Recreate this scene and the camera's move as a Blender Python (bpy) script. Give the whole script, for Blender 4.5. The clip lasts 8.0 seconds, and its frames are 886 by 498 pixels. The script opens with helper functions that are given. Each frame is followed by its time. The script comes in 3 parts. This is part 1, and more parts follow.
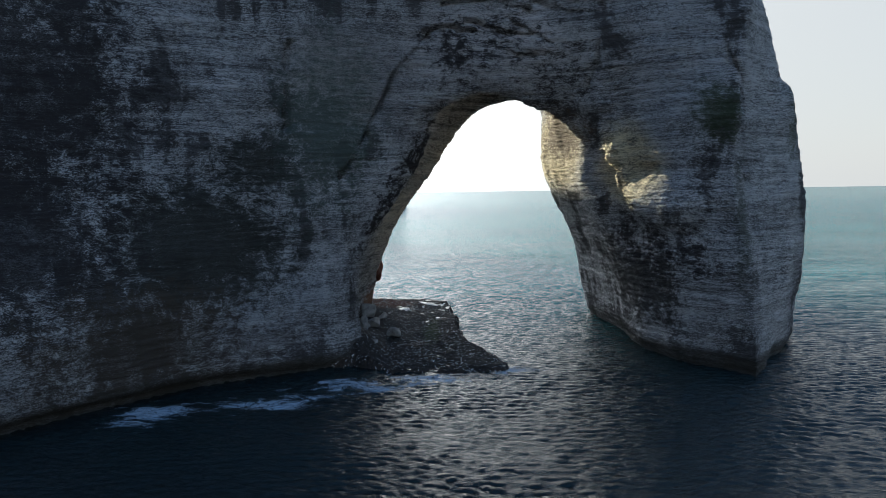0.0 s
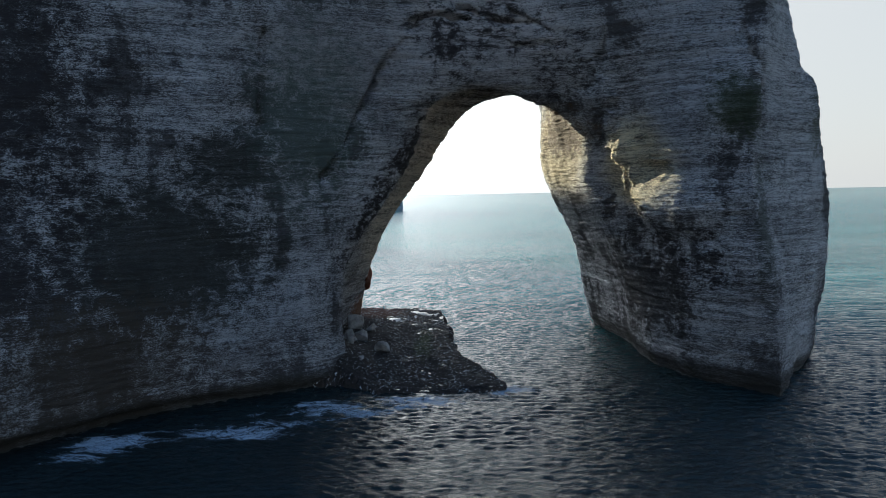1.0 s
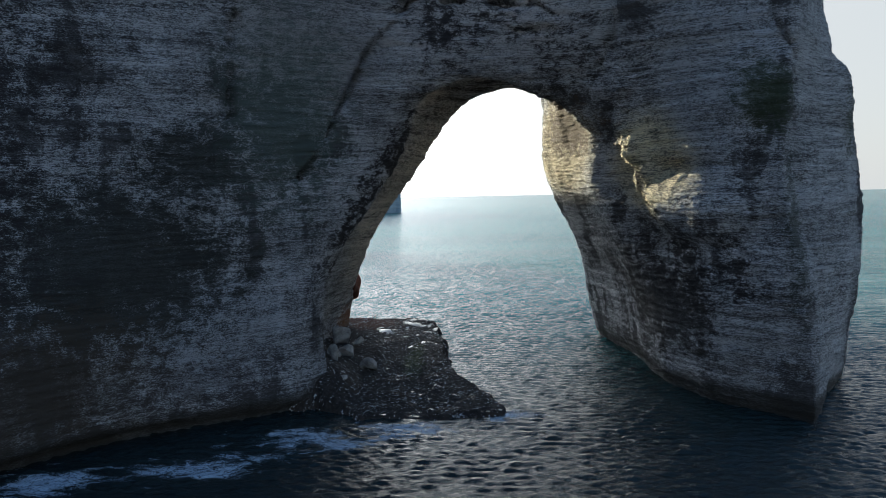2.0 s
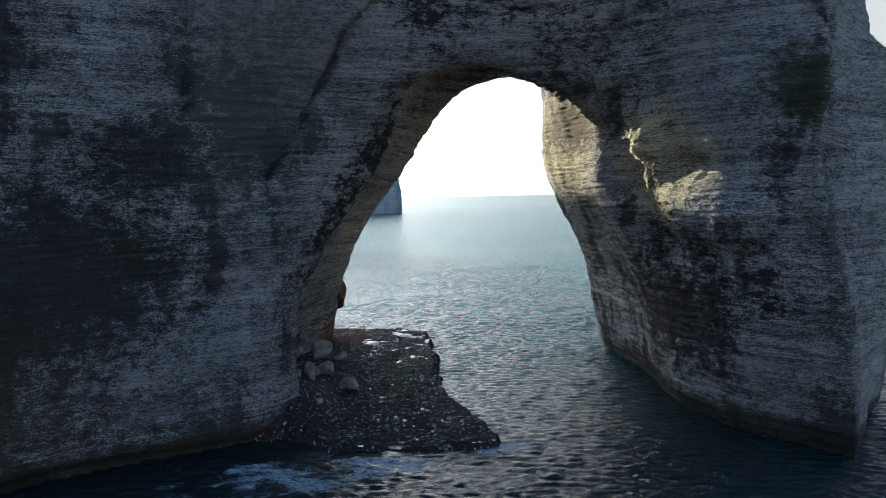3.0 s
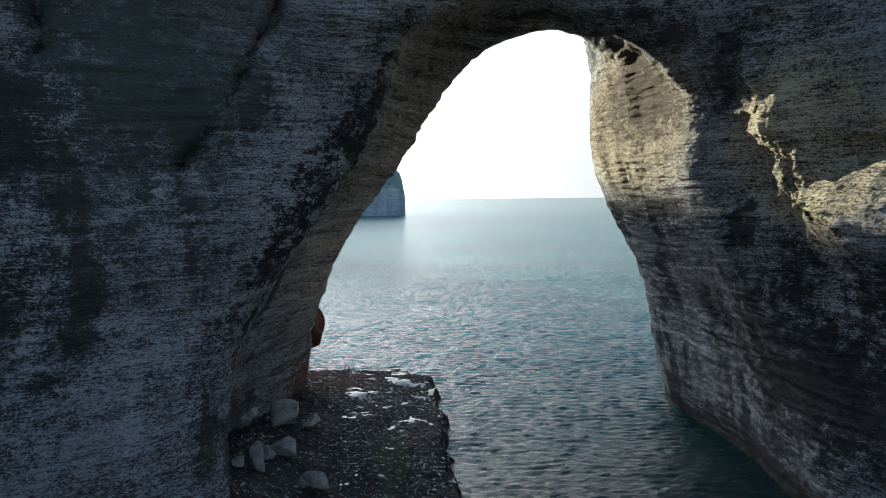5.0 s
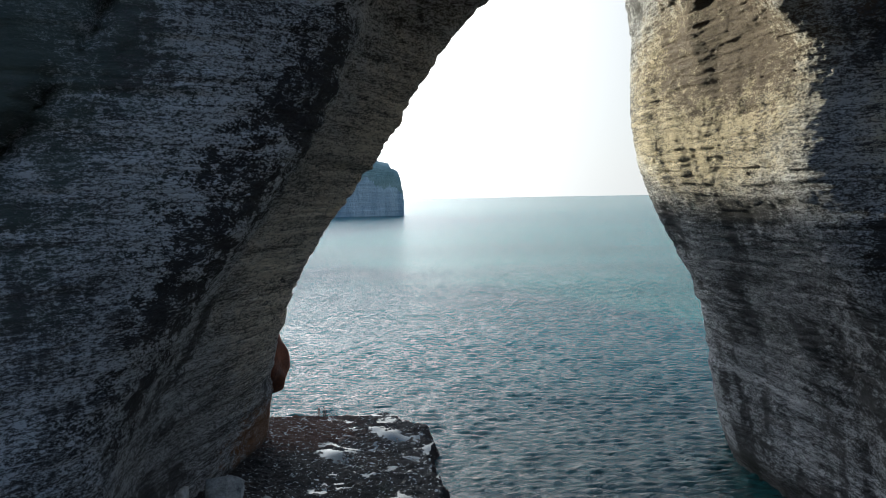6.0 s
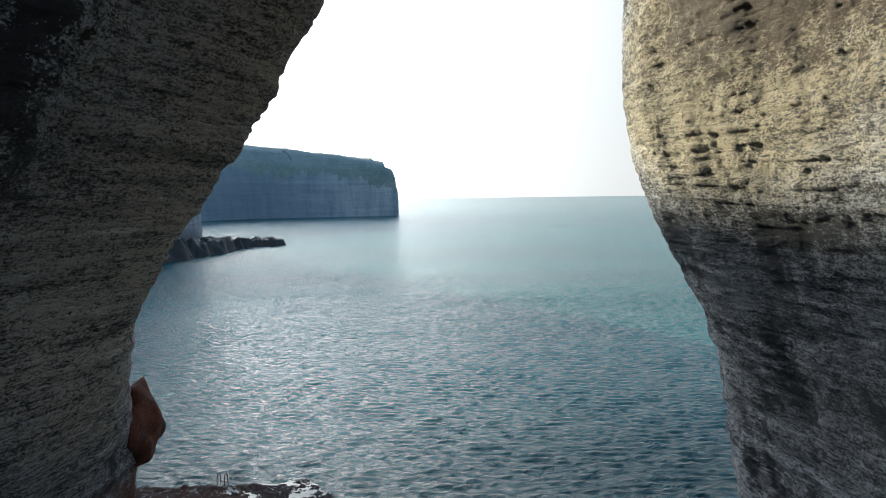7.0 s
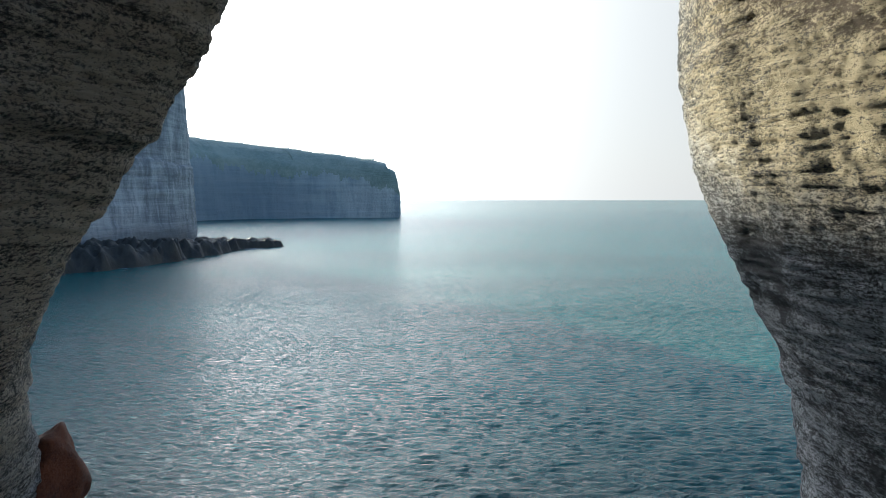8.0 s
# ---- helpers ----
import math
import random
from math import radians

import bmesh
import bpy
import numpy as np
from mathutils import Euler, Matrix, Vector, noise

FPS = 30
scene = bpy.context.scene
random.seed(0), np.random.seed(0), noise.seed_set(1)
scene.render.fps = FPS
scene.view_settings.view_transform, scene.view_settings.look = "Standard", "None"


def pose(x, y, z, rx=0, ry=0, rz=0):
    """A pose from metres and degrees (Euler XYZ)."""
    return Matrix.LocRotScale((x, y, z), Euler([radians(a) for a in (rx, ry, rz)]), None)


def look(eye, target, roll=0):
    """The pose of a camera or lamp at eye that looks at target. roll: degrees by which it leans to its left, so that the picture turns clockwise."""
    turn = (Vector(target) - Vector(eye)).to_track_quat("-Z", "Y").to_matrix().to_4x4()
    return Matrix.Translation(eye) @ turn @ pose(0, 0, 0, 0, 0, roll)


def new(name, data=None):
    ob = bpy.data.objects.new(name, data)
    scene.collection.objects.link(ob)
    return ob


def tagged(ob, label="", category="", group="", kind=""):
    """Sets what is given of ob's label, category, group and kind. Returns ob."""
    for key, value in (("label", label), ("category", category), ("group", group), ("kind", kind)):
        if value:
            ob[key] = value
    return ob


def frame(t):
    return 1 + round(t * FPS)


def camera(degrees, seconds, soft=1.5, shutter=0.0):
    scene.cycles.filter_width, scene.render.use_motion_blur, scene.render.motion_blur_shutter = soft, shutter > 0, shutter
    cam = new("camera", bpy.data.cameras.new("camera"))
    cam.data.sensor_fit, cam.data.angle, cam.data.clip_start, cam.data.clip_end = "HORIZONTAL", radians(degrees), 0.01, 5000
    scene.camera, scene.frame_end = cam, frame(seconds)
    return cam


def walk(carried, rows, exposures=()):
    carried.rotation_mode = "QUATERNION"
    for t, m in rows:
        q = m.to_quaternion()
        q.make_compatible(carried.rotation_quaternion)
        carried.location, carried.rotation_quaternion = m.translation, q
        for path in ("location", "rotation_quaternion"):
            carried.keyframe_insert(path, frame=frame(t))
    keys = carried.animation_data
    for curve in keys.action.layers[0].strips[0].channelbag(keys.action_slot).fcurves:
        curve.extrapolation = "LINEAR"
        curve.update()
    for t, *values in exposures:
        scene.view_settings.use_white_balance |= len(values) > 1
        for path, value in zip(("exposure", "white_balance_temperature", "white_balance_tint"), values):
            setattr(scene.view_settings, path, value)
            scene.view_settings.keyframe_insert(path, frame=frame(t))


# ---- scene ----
cam = camera(65.2, 8.0, 0.55)
EXPOSURE, KELVIN, TINT = 0.65, 5550, 5
PATH = [
    (0, (-0.252, -3.422, 30.447), (-0.232, -1.43, 30.271), -0.8),
    (0.5, (0.591, 1.636, 30.398), (0.613, 3.629, 30.226), -0.9),
    (1, (0.866, 7.064, 30.33), (0.893, 9.057, 30.161), -1.0),
    (1.5, (1.673, 12.621, 30.274), (1.699, 14.614, 30.107), -1.0),
    (1.7, (1.729, 14.93, 30.225), (1.759, 16.923, 30.06), -1.0),
    (2.8, (4.029, 27.481, 30.052), (4.05, 29.475, 29.891), -1.0),
    (3, (4.366, 29.85, 30.138), (4.387, 31.843, 29.976), -1.1),
    (3.5, (5.238, 35.835, 30.205), (5.257, 37.829, 30.043), -1.0),
    (4, (5.878, 41.875, 30.184), (5.896, 43.868, 30.025), -0.9),
    (4.5, (5.309, 52.703, 30.195), (5.325, 54.697, 30.038), -0.6),
    (4.7, (4.54, 57.037, 30.113), (4.551, 59.031, 29.957), -0.5),
    (5.8, (3.109, 81.891, 30.002), (3.122, 83.885, 29.845), -0.9),
    (6, (4.099, 86.34, 30.116), (4.11, 88.333, 29.958), -1.0),
    (6.5, (7.423, 96.253, 30.34), (7.435, 98.247, 30.179), -1.0),
    (6.7, (8.772, 100.351, 30.448), (8.786, 102.344, 30.284), -1.0),
    (7, (10.484, 106.984, 30.379), (10.496, 108.977, 30.22), -0.7),
    (7.5, (11.188, 113.979, 30.32), (11.194, 115.973, 30.165), -0.4),
    (8, (10.667, 119.571, 30.275), (10.673, 121.565, 30.122), -0.0),
]
walk(cam, [(t, look(eye, target, roll)) for t, eye, target, roll in PATH], [(0.0, EXPOSURE, KELVIN, TINT), (8.0, EXPOSURE, KELVIN, TINT)])

# ---- world, sun ----
SUN_SIDE, SUN_UP = 34.0, 13.0          # degrees to the west of +y, degrees above the sea
world = bpy.data.worlds.new("sky")
scene.world = world
world.use_nodes = True
wn = world.node_tree.nodes
sky = wn.new("ShaderNodeTexSky")
sky.sky_type, sky.sun_disc = "NISHITA", False
sky.sun_elevation, sky.sun_rotation = radians(SUN_UP), radians(-SUN_SIDE)
sky.air_density, sky.dust_density, sky.ozone_density, sky.altitude = 1.2, 1.5, 2.5, 30
wn["Background"].inputs["Strength"].default_value = 0.09
veil = wn.new("ShaderNodeMix")                       # bright sea haze and thin cloud, densest on the sun's side
veil.data_type, veil.blend_type = "RGBA", "MIX"
veil.inputs[7].default_value = (5.75, 5.25, 4.65, 1)
way = wn.new("ShaderNodeTexCoord")
facing = wn.new("ShaderNodeVectorMath")
facing.operation = "DOT_PRODUCT"
facing.inputs[1].default_value = (-math.sin(radians(SUN_SIDE)), math.cos(radians(SUN_SIDE)), 0)
amount = wn.new("ShaderNodeMapRange")
amount.interpolation_type = "SMOOTHSTEP"
for key, value in (("From Min", -0.4), ("From Max", 0.7), ("To Min", 0.78), ("To Max", 0.97)):
    amount.inputs[key].default_value = value
world.node_tree.links.new(way.outputs["Generated"], facing.inputs[0])
world.node_tree.links.new(facing.outputs["Value"], amount.inputs["Value"])
lift = wn.new("ShaderNodeSeparateXYZ")
thin = wn.new("ShaderNodeMapRange")                  # the haze thins towards the zenith
for key, value in (("From Min", 0.26), ("From Max", 0.55), ("To Min", 1.0), ("To Max", 0.06)):
    thin.inputs[key].default_value = value
both = wn.new("ShaderNodeMath")
both.operation = "MULTIPLY"
world.node_tree.links.new(way.outputs["Generated"], lift.inputs[0])
world.node_tree.links.new(lift.outputs[2], thin.inputs["Value"])
world.node_tree.links.new(amount.outputs[0], both.inputs[0])
world.node_tree.links.new(thin.outputs[0], both.inputs[1])
world.node_tree.links.new(both.outputs[0], veil.inputs[0])
glow = wn.new("ShaderNodeMix")                       # forward-scattered light in the haze round the sun
glow.data_type, glow.blend_type = "RGBA", "ADD"
glow.inputs[7].default_value = (50, 46.8, 41.8, 1)
round_sun = wn.new("ShaderNodeVectorMath")
round_sun.operation = "DOT_PRODUCT"
round_sun.inputs[1].default_value = tuple(pose(0, 0, 0, SUN_UP, 0, SUN_SIDE) @ Vector((0, 1, 0)))
lobe = wn.new("ShaderNodeMath")
lobe.operation = "POWER"
lobe.inputs[1].default_value = 9.0
lobe.use_clamp = True
above = wn.new("ShaderNodeMath")
above.operation = "MAXIMUM"
world.node_tree.links.new(way.outputs["Generated"], round_sun.inputs[0])
world.node_tree.links.new(round_sun.outputs["Value"], above.inputs[0])
above.inputs[1].default_value = 0.0
world.node_tree.links.new(above.outputs[0], lobe.inputs[0])
world.node_tree.links.new(lobe.outputs[0], glow.inputs[0])
haze = wn.new("ShaderNodeHueSaturation")
haze.inputs["Saturation"].default_value = 1.12
haze.inputs["Value"].default_value = 1.8
world.node_tree.links.new(sky.outputs[0], haze.inputs["Color"])
world.node_tree.links.new(haze.outputs[0], veil.inputs[6])
world.node_tree.links.new(veil.outputs[2], glow.inputs[6])
world.node_tree.links.new(glow.outputs[2], wn["Background"].inputs["Color"])

sun = new("sun", bpy.data.lights.new("sun", "SUN"))
sun.data.energy, sun.data.angle, sun.data.color = 7.2, radians(0.6), (1.0, 0.85, 0.58)
a, e = radians(SUN_SIDE), radians(SUN_UP)
sun_way = Vector((-math.sin(a) * math.cos(e), math.cos(a) * math.cos(e), math.sin(e)))
sun.matrix_world = look(sun_way * 300, (0, 0, 0))


# ---- materials ----
class Nodes:
    """A small wrapper round one material's node tree."""

    def __init__(self, name):
        self.m = bpy.data.materials.new(name)
        self.m.use_nodes = True
        self.t = self.m.node_tree
        self.bsdf = self.t.nodes["Principled BSDF"]
        self.pos = self.t.nodes.new("ShaderNodeTexCoord").outputs["Object"]

    def link(self, value, socket):
        if isinstance(value, bpy.types.NodeSocket):
            self.t.links.new(value, socket)
        elif isinstance(value, tuple) and len(value) == 3 and socket.type == "RGBA":
            socket.default_value = (*value, 1)
        else:
            socket.default_value = value

    def scaled(self, v, s, move=(0, 0, 0)):
        n = self.t.nodes.new("ShaderNodeMapping")
        self.link(v, n.inputs["Vector"])
        n.inputs["Scale"].default_value, n.inputs["Location"].default_value = s, move
        return n.outputs[0]

    def noise(self, v, scale=1.0, detail=4.0, rough=0.55, warp=0.0):
        n = self.t.nodes.new("ShaderNodeTexNoise")
        self.link(v, n.inputs["Vector"])
        for key, value in (("Scale", scale), ("Detail", detail), ("Roughness", rough), ("Distortion", warp)):
            n.inputs[key].default_value = value
        return n.outputs[0]

    def step(self, v, lo, hi, to_lo=0.0, to_hi=1.0):
        n = self.t.nodes.new("ShaderNodeMapRange")
        n.interpolation_type = "SMOOTHSTEP"
        for key, value in (("Value", v), ("From Min", lo), ("From Max", hi), ("To Min", to_lo), ("To Max", to_hi)):
            self.link(value, n.inputs[key])
        return n.outputs[0]

    def math(self, kind, p, q=0.0):
        n = self.t.nodes.new("ShaderNodeMath")
        n.operation = kind
        self.link(p, n.inputs[0]), self.link(q, n.inputs[1])
        return n.outputs[0]

    def mix(self, f, p, q):
        n = self.t.nodes.new("ShaderNodeMix")
        n.data_type = "RGBA"
        self.link(f, n.inputs[0]), self.link(p, n.inputs[6]), self.link(q, n.inputs[7])
        return n.outputs[2]

    def near(self, centre, radii):
        """1 at the centre, 0 at the ellipsoid's edge."""
        v = self.scaled(self.pos, tuple(1 / r for r in radii), tuple(-c / r for c, r in zip(centre, radii)))
        n = self.t.nodes.new("ShaderNodeVectorMath")
        n.operation = "LENGTH"
        self.link(v, n.inputs[0])
        return self.math("SUBTRACT", 1.0, n.outputs["Value"])

    def axis(self, v, i):
        n = self.t.nodes.new("ShaderNodeSeparateXYZ")
        self.link(v, n.inputs[0])
        return n.outputs[i]

    def normal_z(self):
        return self.axis(self.t.nodes.new("ShaderNodeNewGeometry").outputs["Normal"], 2)

    def bump(self, height, strength, distance, before=None):
        n = self.t.nodes.new("ShaderNodeBump")
        n.inputs["Strength"].default_value, n.inputs["Distance"].default_value = strength, distance
        self.link(height, n.inputs["Height"])
        if before:
            self.link(before, n.inputs["Normal"])
        return n.outputs[0]

    def done(self, colour, rough, normal=None):
        self.link(colour, self.bsdf.inputs["Base Color"])
        self.link(rough, self.bsdf.inputs["Roughness"])
        if normal:
            self.link(normal, self.bsdf.inputs["Normal"])
        return self.m


def chalk_material(name, stained, light, patches=(), clean_and_lit=(), size=1.0):
    """Banded chalk: beds, flint lines, weathered dark crusts, algae. patches: (centre, radii, colour, strength, from, to)."""
    n = Nodes(name)
    v = n.scaled(n.pos, (1 / size, 1 / size, 1 / size))
    wide = n.noise(v, 0.05, 4)
    beds = n.noise(n.scaled(v, (0.03, 0.03, 0.75)), 1.0, 5, 0.65)
    lines = n.noise(n.scaled(v, (1.5, 1.5, 6.5)), 1.0, 6, 0.78)
    seams = n.noise(n.scaled(v, (0.16, 0.16, 3.0), (4, 2, 9)), 1.0, 8, 0.72)
    grain = n.noise(n.scaled(v, (1, 1, 1.7)), 5.0, 6, 0.8)
    streaks = n.noise(n.scaled(v, (0.2, 0.2, 0.035)), 1.0, 6, 0.62, 0.6)
    crust = n.noise(n.scaled(v, (0.13, 0.13, 0.1), (7, 3, 1)), 1.0, 10, 0.72, 0.4)
    dapple = n.noise(n.scaled(v, (0.5, 0.5, 0.8), (1, 5, 2)), 1.0, 8, 0.75)

    def add(*terms):
        out = None
        for value, weight in terms:
            term = n.math("MULTIPLY", n.math("SUBTRACT", value, 0.5), weight)
            out = term if out is None else n.math("ADD", out, term)
        return out

    # fine beds and pits cut into the stone
    worn = add((lines, 2.1), (seams, 1.0), (grain, 2.9), (beds, 0.7), (dapple, 0.7 * stained), (crust, 0.7 * stained))
    pale, half = light, tuple(0.42 * v for v in light)
    black = add((crust, 2.6), (streaks, 2.4), (beds, 1.1), (lines, 0.8), (grain, 0.5))
    # paler zones: clean chalk, plus sun and bounce light put into the colour
    for centre, radii, colour in clean_and_lit:
        k = n.step(n.math("ADD", n.near(centre, radii), add((dapple, 0.8))), 0.0, 0.5)
        pale, half = n.mix(k, pale, colour), n.mix(k, half, tuple(0.52 * v for v in colour))
        worn = n.math("SUBTRACT", worn, n.math("MULTIPLY", k, 0.1))
        black = n.math("SUBTRACT", black, n.math("MULTIPLY", k, 0.7))
    c = n.mix(n.step(worn, -0.2, -0.08), pale, half)
    c = n.mix(n.step(worn, 0.02, 0.12), c, (0.105, 0.1, 0.104))
    c = n.mix(n.step(worn, 0.2, 0.26), c, (0.04, 0.036, 0.038))
    # black lichen and soot running down the walls
    c = n.mix(n.step(black, -0.06, 0.3, 0.0, 0.86 * min(stained, 1.0)), c, (0.04, 0.037, 0.038))
    c = n.mix(n.step(wide, 0.4, 0.65, 0.0, 0.25), c, (0.13, 0.125, 0.13))
    ragged = add((crust, 1.0), (dapple, 2.6), (grain, 1.9), (lines, 0.9))
    for centre, radii, colour, strength, lo, hi in patches:
        m = n.math("ADD", n.math("MULTIPLY", n.near(centre, radii), 0.42 if hi - lo < 0.1 else 1.0), ragged)
        c = n.mix(n.step(m, lo, hi, 0.0, strength), c, colour)
    # tide line: dark weed and wet rock just above the sea
    z = n.math("ADD", n.axis(n.pos, 2), n.math("MULTIPLY", wide, -3.0))
    c = n.mix(n.step(z, 0.4, 2.2, 0.85, 0.0), c, (0.03, 0.027, 0.022))
    height = add((lines, 0.9), (grain, 1.2), (seams, 1.1))
    return n.done(c, 0.92, n.bump(height, 1.0, -0.45))


MOSS, BLACK = (0.024, 0.026, 0.022), (0.022, 0.018, 0.02)
CHALK = chalk_material("weathered_chalk", 1.0, (0.66, 0.66, 0.69), (
    ((-37, 103, 22), (19, 14, 12), MOSS, 0.93, -0.2, 0.35),          # mossy black stain on the wall
    ((-28, 110, 35), (8, 10, 8), MOSS, 0.9, -0.1, 0.5),
    ((-25, 114, 44), (3, 6, 12), MOSS, 0.75, 0.0, 0.8),
    ((-20, 118, 38), (8, 9, 14), MOSS, 0.7, 0.0, 0.6),
    ((-58, 88, 48), (22, 24, 24), BLACK, 0.85, -0.1, 0.35),
    ((-58, 86, 26), (19, 20, 17), BLACK, 0.82, -0.05, 0.35),
    ((-46, 98, 8), (18, 18, 9), (0.07, 0.055, 0.042), 0.85, -0.2, 0.5),
    ((-30, 108, 6), (14, 14, 6), (0.06, 0.05, 0.052), 0.5, 0.1, 0.7),
    ((-13.8, 127, 18), (2.2, 6, 4), BLACK, 0.95, 0.1, 0.15),     # black crust along the arch's flank
    ((-11.7, 127, 23), (2.6, 6, 4), BLACK, 0.95, 0.1, 0.15),
    ((-9.6, 127.5, 27), (2.8, 6, 4), BLACK, 0.95, 0.1, 0.15),
    ((-7.6, 128.5, 31), (3.2, 6, 4), BLACK, 0.95, 0.1, 0.15),
    ((-4.9, 129.5, 34.5), (3.6, 6, 4), BLACK, 0.95, 0.1, 0.15),
    ((-2.6, 130, 38.5), (3.4, 6, 4), BLACK, 0.95, 0.1, 0.15),
    ((1.5, 129, 43), (4, 6, 3), BLACK, 0.9, 0.15, 0.2),
    ((-17, 117, 42), (10, 10, 16), (0.11, 0.145, 0.13), 0.62, -0.2, 0.6),  # greenish algae
    ((14, 128, 57), (15, 8, 6), BLACK, 0.85, 0.16, 0.21),            # black painted for deep shade among the broken blocks over the crown
    ((24, 128, 52), (7, 8, 7), BLACK, 0.85, 0.16, 0.21),
    ((4, 127, 55), (6, 8, 7), BLACK, 0.85, 0.18, 0.23),
    ((44.5, 107, 42), (4, 6, 5.5), (0.034, 0.05, 0.018), 0.85, -0.2, 0.6),  # moss on the pillar's ridge
    ((48.5, 106, 24), (2.2, 5, 15), (0.04, 0.05, 0.033), 0.65, 0.0, 0.6),
    ((62, 119, 40), (3, 5, 9), (0.07, 0.08, 0.03), 0.6, 0.1, 0.6),
    ((37, 124, 13), (10, 21, 10), (0.03, 0.026, 0.025), 0.88, 0.08, 0.45),  # dark lower flank of the pillar
    ((34, 121, 21), (2.6, 8, 6), BLACK, 0.92, 0.08, 0.14),
    ((38, 117, 20), (3, 7, 6), BLACK, 0.92, 0.1, 0.16),
    ((42.5, 111, 19), (3, 6, 5), BLACK, 0.92, 0.1, 0.16),
    ((31.5, 126, 27), (1.4, 5, 5), BLACK, 0.9, 0.15, 0.25),
    ((43.5, 110, 31), (2, 5, 8), BLACK, 0.7, 0.1, 0.3),
    ((27, 143, 42), (5, 15, 7), (0.11, 0.072, 0.046), 0.88, -0.1, 0.4),  # brown drips on the sunlit wall
    ((-15.5, 162, 4.5), (5, 10, 4.5), (0.2, 0.085, 0.03), 0.85, -0.05, 0.45),  # rusty foot of the inner wall
), (
    ((26, 146, 38), (7, 22, 12), (0.74, 0.62, 0.41)),               # yellow chalk inside the arch, brightened to paint in warm sunlight
    ((34, 120, 34), (9, 12, 10), (0.86, 0.74, 0.5)),
    # left inner wall: warm bounce light from the sunlit side painted in
    ((-5, 152, 28), (17, 20, 30), (0.84, 0.74, 0.62)),
    ((-9, 128, 28), (6.5, 9, 15), (0.74, 0.74, 0.77)),              # pale flank
    ((8, 126, 56), (24, 12, 11), (0.7, 0.67, 0.68)),
    # crown soffit painted paler to offset the shade of its downward face
    ((4, 134, 47), (15, 8, 9), (0.8, 0.75, 0.72)),
    ((-14, 117, 50), (18, 14, 14), (0.48, 0.46, 0.47)),
    ((40, 112, 48), (10, 10, 16), (0.56, 0.57, 0.61)),
    ((-27, 108, 13), (15, 13, 9), (0.5, 0.51, 0.55)),
    ((57, 112, 36), (12, 13, 52), (0.7, 0.7, 0.72)),                 # cleaner seaward face of the pillar, its extra sky light painted in
))


def ground_material(name, low, high, size, rough, relief):
    n = Nodes(name)
    big, small = n.noise(n.pos, size, 5, 0.6), n.noise(n.pos, size * 9, 6, 0.7)
    c = n.mix(n.step(n.math("ADD", n.math("MULTIPLY", big, 0.6), n.math("MULTIPLY", small, 0.4)), 0.36, 0.62), low, high)
    return n.done(c, rough, n.bump(small, 0.8, relief))


GRASS = ground_material("clifftop_grass", (0.1, 0.115, 0.07), (0.18, 0.185, 0.11), 0.05, 0.95, 0.3)


def coast_material(name, low, high, drip, bed, tints):
    """A far chalk face: soft upright streaks and beds. Patches (centre, radii, colour, strength) add tint and painted
    haze.
    """
    n = Nodes(name)
    big = n.noise(n.pos, 0.016, 5, 0.6, 0.5)
    drips = n.noise(n.scaled(n.pos, (drip, drip, drip * 0.2)), 1.0, 7, 0.68, 0.4)
    beds = n.noise(n.scaled(n.pos, (bed * 0.05, bed * 0.05, bed)), 1.0, 6, 0.7)
    f = n.math("ADD", n.math("MULTIPLY", drips, 0.45), n.math("ADD", n.math("MULTIPLY", big, 0.3), n.math("MULTIPLY", beds, 0.25)))
    c = n.mix(n.step(f, 0.4, 0.6), low, high)
    for centre, radii, colour, strength in tints:
        k = n.math("ADD", n.near(centre, radii), n.math("MULTIPLY", n.math("SUBTRACT", n.math("ADD", big, drips), 1.0), 1.2))
        c = n.mix(n.step(k, 0.0, 0.8, 0.0, strength), c, colour)
    return n.done(c, 0.95, n.bump(n.math("ADD", drips, beds), 0.7, 0.15 / drip))


# sea haze painted in: blue-grey chalk, darker low left, paler at the tip
HAZE_TINTED_CHALK = coast_material("haze_tinted_chalk", (0.19, 0.25, 0.3), (0.34, 0.4, 0.44), 0.07, 0.2, (
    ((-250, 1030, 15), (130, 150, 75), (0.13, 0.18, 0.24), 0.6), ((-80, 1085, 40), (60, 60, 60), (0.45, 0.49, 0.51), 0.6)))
# blue-grey haze of distance put into this chalk's base colour as well
FAR_CHALK = coast_material("distance_tinted_chalk", (0.17, 0.185, 0.21), (0.44, 0.46, 0.49), 0.2, 0.55, (
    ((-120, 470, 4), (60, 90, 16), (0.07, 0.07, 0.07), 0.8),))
# turf lightened and blued to carry haze in its colour
HAZE_TINTED_TURF = ground_material("haze_tinted_turf", (0.17, 0.235, 0.22), (0.27, 0.33, 0.31), 0.03, 0.95, 1.0)
BOULDER = ground_material("boulder_chalk", (0.12, 0.115, 0.115), (0.34, 0.33, 0.32), 0.6, 0.9, 0.15)
RUST = ground_material("rusty_rock", (0.05, 0.016, 0.009), (0.16, 0.05, 0.022), 0.4, 0.85, 0.2)
REEF = ground_material("weedy_reef", (0.012, 0.011, 0.01), (0.035, 0.032, 0.026), 0.15, 0.6, 0.3)


